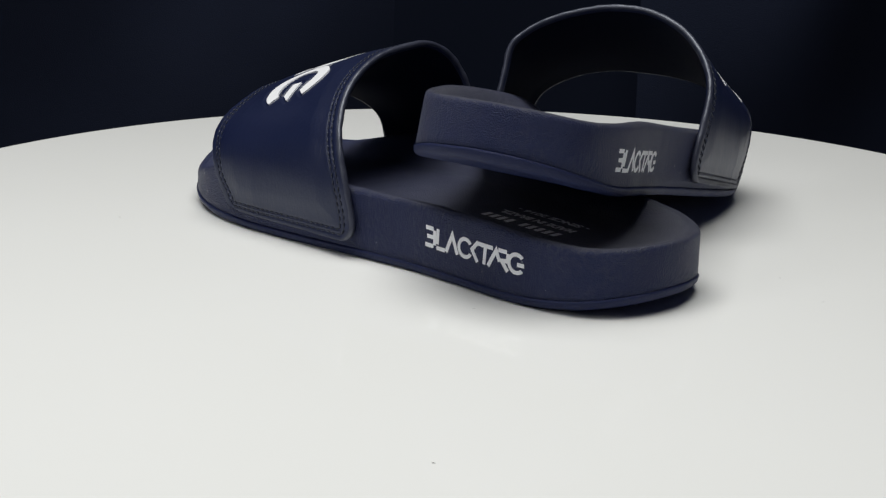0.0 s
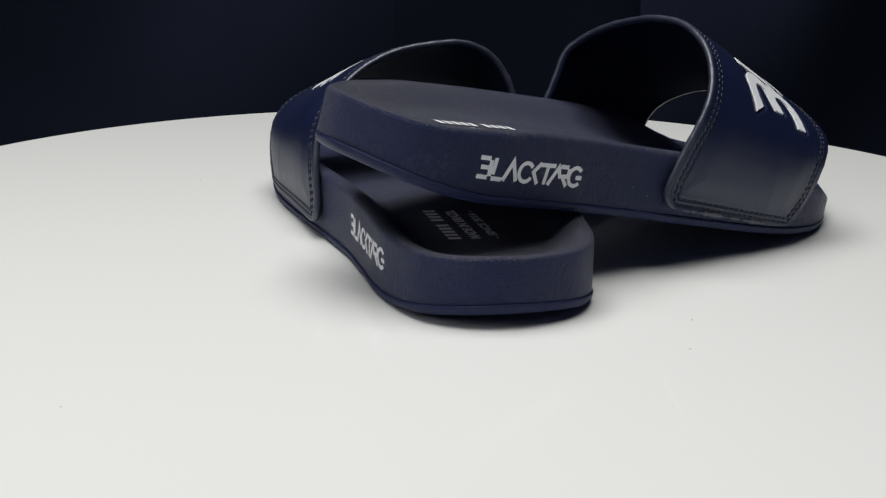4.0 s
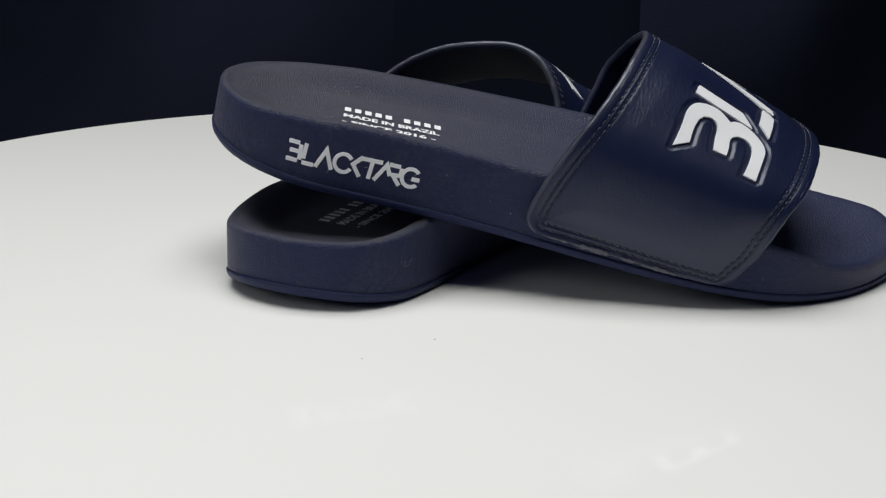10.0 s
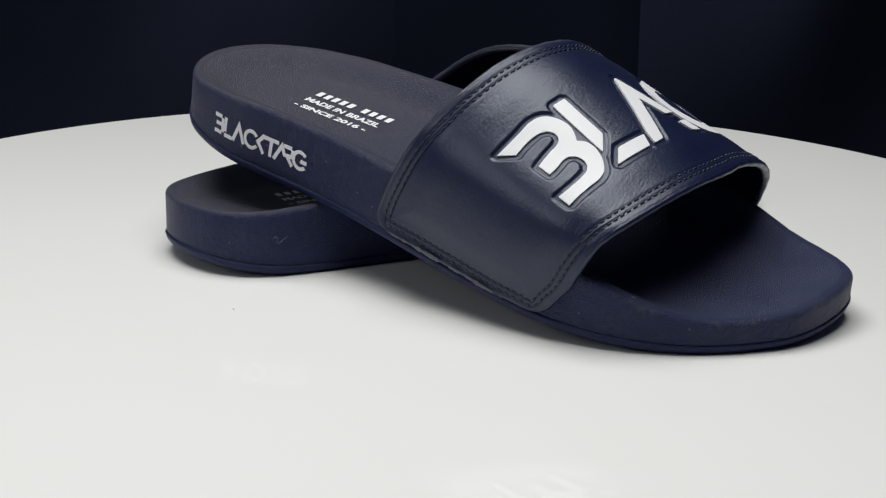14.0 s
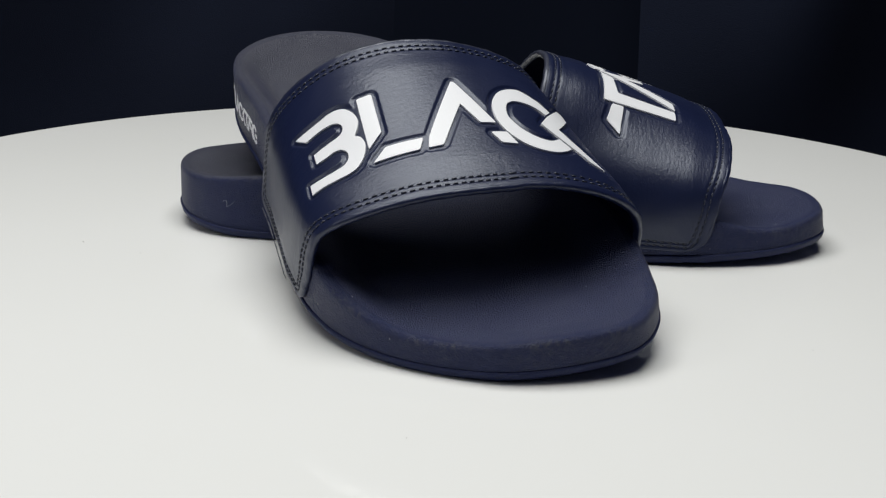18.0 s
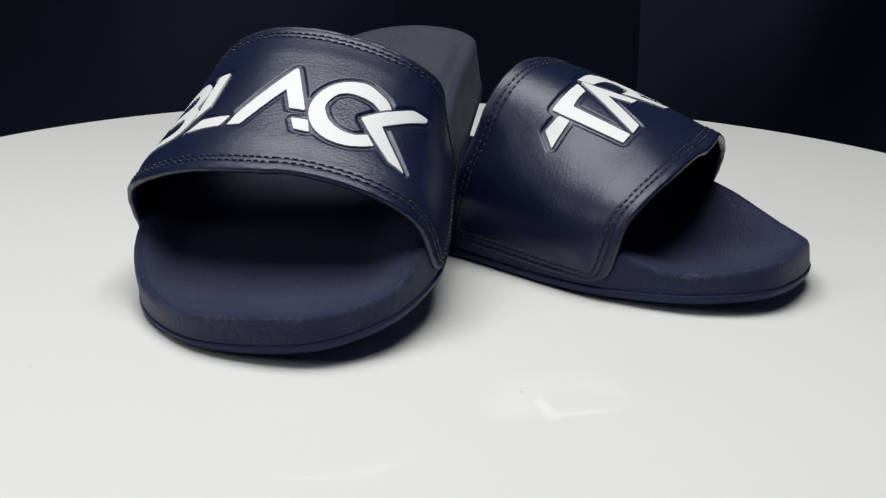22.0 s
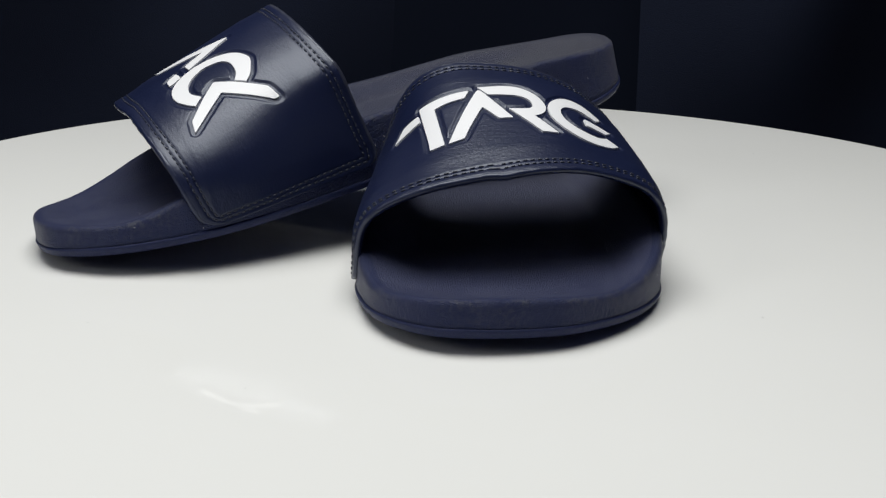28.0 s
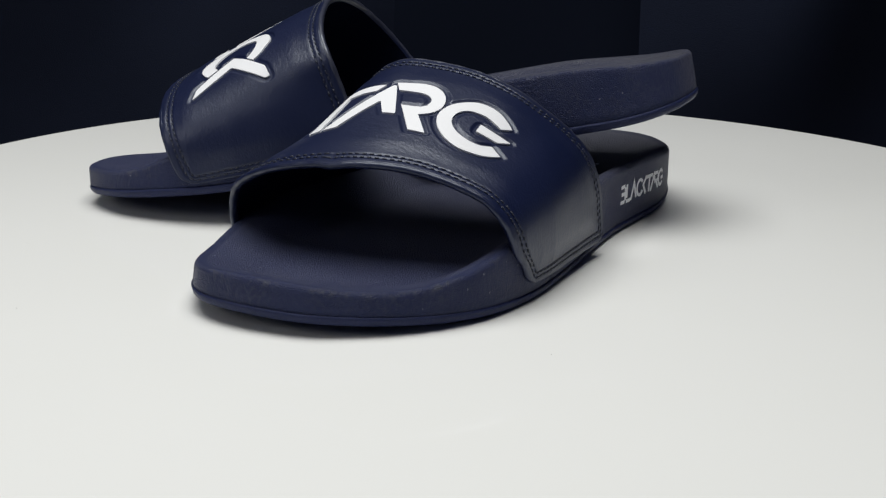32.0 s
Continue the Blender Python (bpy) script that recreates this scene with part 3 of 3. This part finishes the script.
def build_stitching(strap, p, nrm, mirror):
    """double rows of thread round the strap"""
    nv, nu = p.shape[:2]
    rows = {"rear_stitching": [], "front_stitching": [], "outer_stitching": [], "inner_stitching": []}
    for d in (2.5, 4.7):
        fu, fv = d / STRAP_S, d / STRAP_W
        rows["rear_stitching"].append(((fu, fv), (1 - fu, fv)))
        rows["front_stitching"].append(((fu, 1 - fv), (1 - fu, 1 - fv)))
        rows["outer_stitching"].append(((fu, fv), (fu, 1 - fv)))
        rows["inner_stitching"].append(((1 - fu, fv), (1 - fu, 1 - fv)))

    def sample(u, v):
        x, y = u * (nu - 1), v * (nv - 1)
        i, j = min(int(x), nu - 2), min(int(y), nv - 2)
        a, b = x - i, y - j
        pt = p[j, i] * (1 - a) * (1 - b) + p[j, i + 1] * a * (1 - b) + p[j + 1, i] * (1 - a) * b + p[j + 1, i + 1] * a * b
        return pt, nrm[j, i]

    for name, lines in rows.items():
        verts, faces = [], []
        for (u0, v0), (u1, v1) in lines:
            dense = [sample(u0 + (u1 - u0) * k / 200, v0 + (v1 - v0) * k / 200) for k in range(201)]
            total = sum(np.linalg.norm(dense[k + 1][0] - dense[k][0]) for k in range(200))
            count = int(total / 0.0031)
            for c in range(count):
                f0, f1 = (c + 0.14) / count, (c + 0.86) / count
                a, na = sample(u0 + (u1 - u0) * f0, v0 + (v1 - v0) * f0)
                b = sample(u0 + (u1 - u0) * f1, v0 + (v1 - v0) * f1)[0]
                mid = (a + b) / 2
                ax = (b - a) / np.linalg.norm(b - a)
                side = np.cross(na, ax)
                base = len(verts)
                w = 0.00033
                for t, h, ww in ((a, -0.0004, 0.5), (a + (mid - a) * 0.4, 0.00022, 1.0), (b + (mid - b) * 0.4, 0.00022, 1.0), (b, -0.0004, 0.5)):
                    for ang in (0, 72, 144, 216, 288):
                        r = radians(ang)
                        verts.append(t + na * (h - 0.0002 + w * ww * math.cos(r)) + side * w * ww * math.sin(r))
                for k in range(3):
                    for q in range(5):
                        r = (q + 1) % 5
                        faces.append((base + k * 5 + q, base + k * 5 + r, base + k * 5 + 5 + r, base + k * 5 + 5 + q))
                faces.append(tuple(base + q for q in (4, 3, 2, 1, 0)))
                faces.append(tuple(base + 15 + q for q in range(5)))
        vs = np.array(verts)
        vs[:, 0] *= mirror
        ob = mesh_object(name, vs, faces, THREAD, strap)
        fix_normals(ob)


# ---- printing on the sole ----
# strokes of the small side mark in millimetres: along the wall, down from its upper edge
SIDE_MARK = (
    ((0.2, 0.7), (4.6, 0.7)), ((1.0, 4.1), (4.8, 4.1)), ((0.0, 7.7), (4.6, 7.7)), ((5.2, 1.2), (5.3, 7.2)),
    ((7.2, 0.2), (6.8, 6.4)), ((6.4, 7.9), (11.2, 7.9)), ((11.9, 8.3), (15.3, 0.8), (18.3, 8.0)),
    ((29.8, 0.4), (26.4, 3.9), (29.6, 8.3)), ((28.8, 0.9), (37.8, 0.9)), ((33.8, 1.4), (33.2, 8.3)), ((35.4, 8.3), (39.6, 1.3), (41.4, 5.4)),
    ((40.6, 0.9), (45.0, 0.9)), ((45.6, 1.4), (45.4, 4.4), (42.4, 4.7), (45.6, 8.3)), ((50.0, 4.6), (53.2, 4.6)))
SIDE_RINGS = ((22.6, 4.3, 35.0, 330.0), (49.6, 4.3, 40.0, 318.0))


def ribbon(path, width):
    """outline of a broad pen line"""
    p = np.array(path, float)
    d = np.diff(p, axis=0)
    d /= np.linalg.norm(d, axis=1)[:, None]
    nn = np.column_stack([-d[:, 1], d[:, 0]])
    left, right = [], []
    for i in range(len(p)):
        a, b = nn[max(i - 1, 0)], nn[min(i, len(nn) - 1)]
        m = a + b
        m /= max(np.linalg.norm(m), 1e-6)
        k = width / 2 / max(m @ b, 0.4)
        left.append(p[i] + m * k)
        right.append(p[i] - m * k)
    return np.array(left + right[::-1])


def surface_tree(*obs):
    from mathutils.bvhtree import BVHTree
    bm = bmesh.new()
    for ob in obs:
        bm.from_mesh(ob.data)
    tree = BVHTree.FromBMesh(bm)
    bm.free()
    return tree


def build_prints(sole, bed, mirror):
    tree = surface_tree(sole, bed)
    y_from, y_to, z_from, z_to = (0.0211, 0.0735, 0.0190, 0.0193) if mirror > 0 else (0.0794, 0.0265, 0.0220, 0.0212)

    def on_wall(flat, height):
        out = []
        for a, b in flat:
            y = y_from + (y_to - y_from) * a / 53.2
            z = z_from + (z_to - z_from) * a / 53.2 - b * 0.00104
            hit = tree.ray_cast(Vector((0.2 * mirror, y, z)), Vector((-mirror, 0, 0)))
            q, n = (hit[0], hit[1]) if hit[0] else (Vector((0.045 * mirror, y, z)), Vector((mirror, 0, 0)))
            if n.x * mirror < 0:
                n = -n
            out.append(q + n * (height if height > 0 else -0.0003))
        return np.array([tuple(v) for v in out])

    shapes = [("side_mark_bar", ribbon(path, 1.65)) for path in SIDE_MARK]
    for cx, cy, a0, a1 in SIDE_RINGS:
        shapes.append(("side_mark_ring", ring_shape(cx, cy, 4.3, 2.75, a0, a1, 24)))
    for name, poly in shapes:
        poly = poly if signed_area(poly) > 0 else poly[::-1]
        fix_normals(build_stroke(name, poly, sole, on_wall, 0.00016, 0.9, PRINT))

    # lines on the footbed, read from the heel to the toe
    x0, dy = (-0.0115, -0.0002) if mirror > 0 else (-0.0112, -0.0018)

    def on_bed(points):
        out = []
        for a, b in points:
            # the lines lean with the curve of the sole
            b = b + (a - 0.04) * 0.085 * mirror
            hit = tree.ray_cast(Vector((b, a, 0.2)), Vector((0, 0, -1)))
            out.append((b, a, (hit[0].z if hit[0] else 0.02) + 0.0004))
        return out

    def bed_bars(words, y_start, y_end, x_top, tall):
        total = sum(words) + 0.8 * (len(words) - 1)
        unit = (y_end - y_start) / total
        at_ = y_start
        for count in words:
            for k in range(count):
                a, b = at_ + unit * 0.16, at_ + unit * 0.78
                pts = [(a, x_top + tall), (b, x_top + tall), (b, x_top), (a, x_top)]
                fix_up(mesh_object("print_bar", on_bed(pts), [(0, 1, 2, 3)], PRINT, bed, smooth=False))
                at_ += unit
            at_ += unit * 0.8

    def fix_up(ob):
        if ob.data.polygons[0].normal.z < 0:
            ob.data.flip_normals()

    def bed_text(body, y_start, y_end, x_top, tall):
        cu = bpy.data.curves.new("print_line", "FONT")
        cu.body, cu.size, cu.resolution_u, cu.offset = body, 1.0, 3, 0.042
        tmp = new("print_line_curve", cu)
        dg = bpy.context.evaluated_depsgraph_get()
        me = bpy.data.meshes.new_from_object(tmp.evaluated_get(dg))
        bpy.data.objects.remove(tmp)
        co = np.array([tuple(v.co)[:2] for v in me.vertices])
        lo, hi = co.min(0), co.max(0)
        a = y_start + (co[:, 0] - lo[0]) / (hi[0] - lo[0]) * (y_end - y_start)
        b = x_top + tall - (co[:, 1] - lo[1]) / (hi[1] - lo[1]) * tall
        for v, q in zip(me.vertices, on_bed(np.column_stack([a, b]))):
            v.co = q
        me.materials.append(PRINT)
        me.name = "print_line"
        ob = new("print_line", me)
        ob.parent = bed
        fix_up(ob)

    bed_bars((5, 4), 0.0405 + dy, 0.0830 + dy, x0, 0.0052)
    bed_text("MADE IN BRAZIL", 0.0410 + dy, 0.0812 + dy, x0 + 0.0090, 0.0044)
    bed_text("- SINCE 2016 -", 0.0405 + dy, 0.0795 + dy, x0 + 0.0172, 0.0039)


# ---- wear ----
HEEL_FIBRE = (0.0204, 0.0158)


def build_wear(sole, bed, strap, mirror):
    """rubbed glue line under the strap's outer end, and fibres caught on the foam"""
    rng = random.Random(11 if mirror > 0 else 23)
    if mirror > 0:
        edges = strap_edges(401, mirror)
        n = 150
        v = np.linspace(0.10, 0.80, n)
        base = strap_point(np.full(n, 0.002), v, edges)
        base[:, 0] += 0.0009
        verts, faces = [], []
        wid = 0.0004
        for k in range(n):
            wid = min(max(wid + rng.uniform(-0.00035, 0.00035), 0.0001), 0.0013)
            w = wid * (0.4 + 0.6 * math.sin(math.pi * k / n) ** 0.5)
            q = base[k]
            verts += [q + (0.0001, 0, w), q + (0.0004, 0, 0), q + (0.0001, 0, -w * 0.8)]
        faces = grid_faces(n, 3, False, True)
        ob = mesh_object("rubbed_edge", np.array(verts), faces, SCUFF, strap, "whitish rubbed glue line")
        fix_normals(ob)
    tree = surface_tree(sole, bed)
    verts, faces = [], []
    for k in range(60):
        if rng.random() < 0.5:
            hit = tree.ray_cast(Vector((rng.uniform(-0.05, 0.06) * mirror, rng.uniform(0.0, 0.27), 0.2)), Vector((0, 0, -1)))
        else:
            side = rng.choice((-1, 1))
            hit = tree.ray_cast(Vector((0.2 * side, rng.uniform(0.0, 0.26), rng.uniform(0.007, 0.022))), Vector((-side, 0, 0)))
        if not hit[0]:
            continue
        c, nn = np.array(hit[0]), np.array(hit[1])
        e = np.cross(nn, np.array([rng.uniform(-1, 1), rng.uniform(-1, 1), rng.uniform(-1, 1)]))
        e /= max(np.linalg.norm(e), 1e-6)
        g = np.cross(nn, e)
        ln, wd = rng.uniform(0.0002, 0.0007), rng.uniform(0.00007, 0.00016)
        b0 = len(verts)
        verts += [c + e * ln, c + g * wd, c - e * ln, c - g * wd, c + nn * 0.0002]
        faces += [(b0, b0 + 1, b0 + 4), (b0 + 1, b0 + 2, b0 + 4), (b0 + 2, b0 + 3, b0 + 4), (b0 + 3, b0, b0 + 4)]
    tagged(mesh_object("lint", verts, faces, LINT, sole, smooth=False), "pale lint flecks", kind="stuff")
    if mirror < 0:
        # a curled fibre stuck to the side of the heel
        path = []
        for k in range(30):
            a = k / 29
            y = HEEL_FIBRE[0] + 0.0055 * (a - 0.5) + 0.0009 * math.sin(9 * a)
            z = HEEL_FIBRE[1] + 0.0013 * math.sin(7.5 * a + 0.6)
            hit = tree.ray_cast(Vector((0.2, y, z)), Vector((-1, 0, 0)))
            if hit[0]:
                path.append(np.array(hit[0] + hit[1] * 0.0001))
        tube, quads = [], []
        for k, c in enumerate(path):
            d = path[min(k + 1, len(path) - 1)] - path[max(k - 1, 0)]
            d /= max(np.linalg.norm(d), 1e-9)
            e = np.cross(d, (1.0, -0.3, 0.2))
            e /= np.linalg.norm(e)
            g = np.cross(d, e)
            tube += [c + (e * math.cos(r) + g * math.sin(r)) * 0.00005 for r in (0, 2.1, 4.2)]
        quads = grid_faces(len(path), 3, True)
        fix_normals(mesh_object("fibre", tube, quads, LINT, sole, "thin pale curled fibre"))


# ---- platter and surroundings ----
def lathe(profile, count):
    a = np.linspace(0, 2 * math.pi, count, endpoint=False)
    rows = [np.column_stack([r * np.cos(a), r * np.sin(a), np.full(count, z)]) for r, z in profile]
    return np.vstack(rows), grid_faces(len(profile), count, True)


def build_platter():
    R = 0.3190
    root = tagged(new("display_turntable"), "round glossy white display turntable, slowly spinning", "turntable")
    shift = np.array([0.0064, -0.0118, 0.0])
    vs, fs = lathe([(R - 0.0006, -0.0016), (R - 0.002, -0.0003), (R - 0.004, 0.0), (0.15, 0.0), (0.001, 0.0)], 256)
    top = mesh_object("tabletop", vs + shift, fs, PLATTER, root, "glossy white laminate top")
    vs, fs = lathe([(0.001, -0.018), (R - 0.004, -0.018), (R - 0.001, -0.0165), (R, -0.014), (R, -0.004), (R - 0.0006, -0.0016)], 256)
    band = mesh_object("edge_band", vs + shift, fs, PLATTER, root)
    for ob in (top, band):
        for f in ob.data.polygons:
            f.use_smooth = abs(f.normal.z) < 0.95
    # a few crumbs and fibres on the top
    rng = random.Random(5)
    verts, faces = [], []
    for k in range(16):
        r, a = 0.30 * math.sqrt(rng.random()), rng.uniform(0, 2 * math.pi)
        c = np.array([r * math.cos(a), r * math.sin(a), 0.0002]) + shift
        ln, wd, h, turn = rng.uniform(0.0003, 0.0008), rng.uniform(0.0001, 0.0002), rng.uniform(0.0001, 0.0002), rng.uniform(0, math.pi)
        e, g = np.array([math.cos(turn), math.sin(turn), 0]), np.array([-math.sin(turn), math.cos(turn), 0])
        b0 = len(verts)
        verts += [c + e * ln, c + g * wd, c - e * ln, c - g * wd, c + np.array([0, 0, h])]
        faces += [(b0, b0 + 1, b0 + 4), (b0 + 1, b0 + 2, b0 + 4), (b0 + 2, b0 + 3, b0 + 4), (b0 + 3, b0, b0 + 4)]
    tagged(mesh_object("dust_specks", verts, faces, DUST, root, smooth=False), "fine grey dust specks", kind="stuff")
    return root


platter = build_platter()


def room():
    vs, fs = lathe([(0.001, -0.30), (0.22, -0.30), (0.22, -0.285), (0.09, -0.27), (0.09, -0.018), (0.001, -0.018)], 96)
    base = mesh_object("turntable_base", vs, fs, DARK)
    tagged(base, "dark round pedestal carrying the spinning platter", "pedestal")
    # unseen floor, walls and ceiling, added to close the room; the navy ones tint the fill
    def slab(name, lo, hi, mat):
        x0, y0, z0 = lo
        x1, y1, z1 = hi
        v = [(x0, y0, z0), (x1, y0, z0), (x1, y1, z0), (x0, y1, z0), (x0, y0, z1), (x1, y0, z1), (x1, y1, z1), (x0, y1, z1)]
        f = [(3, 2, 1, 0), (4, 5, 6, 7), (0, 1, 5, 4), (1, 2, 6, 5), (2, 3, 7, 6), (3, 0, 4, 7)]
        return tagged(mesh_object(name, v, f, mat, smooth=False), kind="structure")
    slab("floor", (-1.6, -1.8, -0.34), (1.6, 1.3, -0.30), DARK)
    slab("wall_south", (-1.6, -1.84, -0.30), (1.6, -1.8, 1.7), WALL_FILL)
    slab("wall_north", (-1.6, 1.3, -0.30), (1.6, 1.34, 1.7), DARK)
    slab("wall_west", (-1.64, -1.8, -0.30), (-1.6, 1.3, 1.7), WALL_FILL)
    slab("wall_east", (1.6, -1.8, -0.30), (1.64, 1.3, 1.7), WALL_FILL)
    slab("ceiling", (-1.6, -1.8, 1.7), (1.6, 1.3, 1.74), WALL_FILL)
    # black cloth behind the platter, with navy curtains hanging before it
    def drape(name, x0, x1, y0, mat, label, amp, seed):
        nx, nz = int((x1 - x0) * 110) + 2, 44
        X, Z = np.meshgrid(np.linspace(x0, x1, nx), np.linspace(-0.299, 0.95, nz))
        amp = amp * (1 + 2.2 * np.exp(-((np.abs(X) - 0.26) / 0.12) ** 2))
        Y = y0 + amp * np.sin(X * 9 + seed + 0.8 * np.sin(X * 3.1) + Z * 1.6) + amp * 0.5 * np.sin(X * 23 + 2 * seed + 3 * Z) + amp * 0.7 * np.sin(X * 14 - Z * 11 + seed)
        # the inner edge of the first curtain swings back to the backdrop
        Y = Y + (0.13 * np.clip((X + 0.46) / 0.42, 0, 1) ** 1.5 if x0 < 0 < x1 + 0.1 and x1 < 0.5 else 0)
        front = np.column_stack([X.ravel(), Y.ravel(), Z.ravel()])
        f = grid_faces(nz, nx) + grid_faces(nz, nx, False, True, nx * nz)
        tagged(mesh_object(name, np.vstack([front, front + np.array([0, 0.003, 0])]), f, mat), label, kind="structure")
    drape("backdrop", -1.1, 1.1, 0.72, VELVET, "black cloth backdrop", 0.006, 0.3)
    drape("curtain_1", -1.1, -0.04, 0.62, CLOTH, "dark navy cloth hanging in soft folds", 0.012, 0.0)
    drape("curtain_2", 0.152, 1.1, 0.62, CLOTH, "dark navy cloth hanging in soft folds", 0.012, 1.7)


room()

# ---- the pair of slides ----


def build_slide(mirror, spring, label, marks):
    root = tagged(new("slide_sandal"), label, "slide sandal", "pair of slides")
    sole, bed = build_sole(root, spring, mirror)
    polys = mark_polygons(marks)
    strap, p, nrm = build_strap(root, mirror, emblem_relief(polys))
    place = strap_placer(strap_edges(401, mirror), mirror)
    for name, poly in polys:
        fix_normals(build_stroke("emblem_" + name, poly, strap, place, 0.00008, 0.9, WHITE, "raised white rubber emblem stroke"))
    build_stitching(strap, p, nrm, mirror)
    build_prints(sole, bed, mirror)
    build_wear(sole, bed, strap, mirror)
    return root


left = build_slide(-1, 0.0055, "navy slide sandal with white strap emblem, flat on turntable", MARK_LEFT)
right = build_slide(1, 0.0075, "navy slide sandal with white strap emblem, leaning across its pair", MARK_RIGHT)


# poses on the platter
LEFT_REST = pose(0.0711, -0.1010, 0.0, 0, 0, 41.05)
RIGHT_REST = pose(0.0146, -0.1069, 0.0507, -11.36, 6.35, -17.91)


def motions():
    spin = [(t, pose(0, 0, 0, 0, 0, a)) for t, a in TURN]
    walk(platter, spin)
    walk(left, [(t, m @ LEFT_REST) for t, m in spin])
    walk(right, [(t, m @ RIGHT_REST) for t, m in spin])


motions()
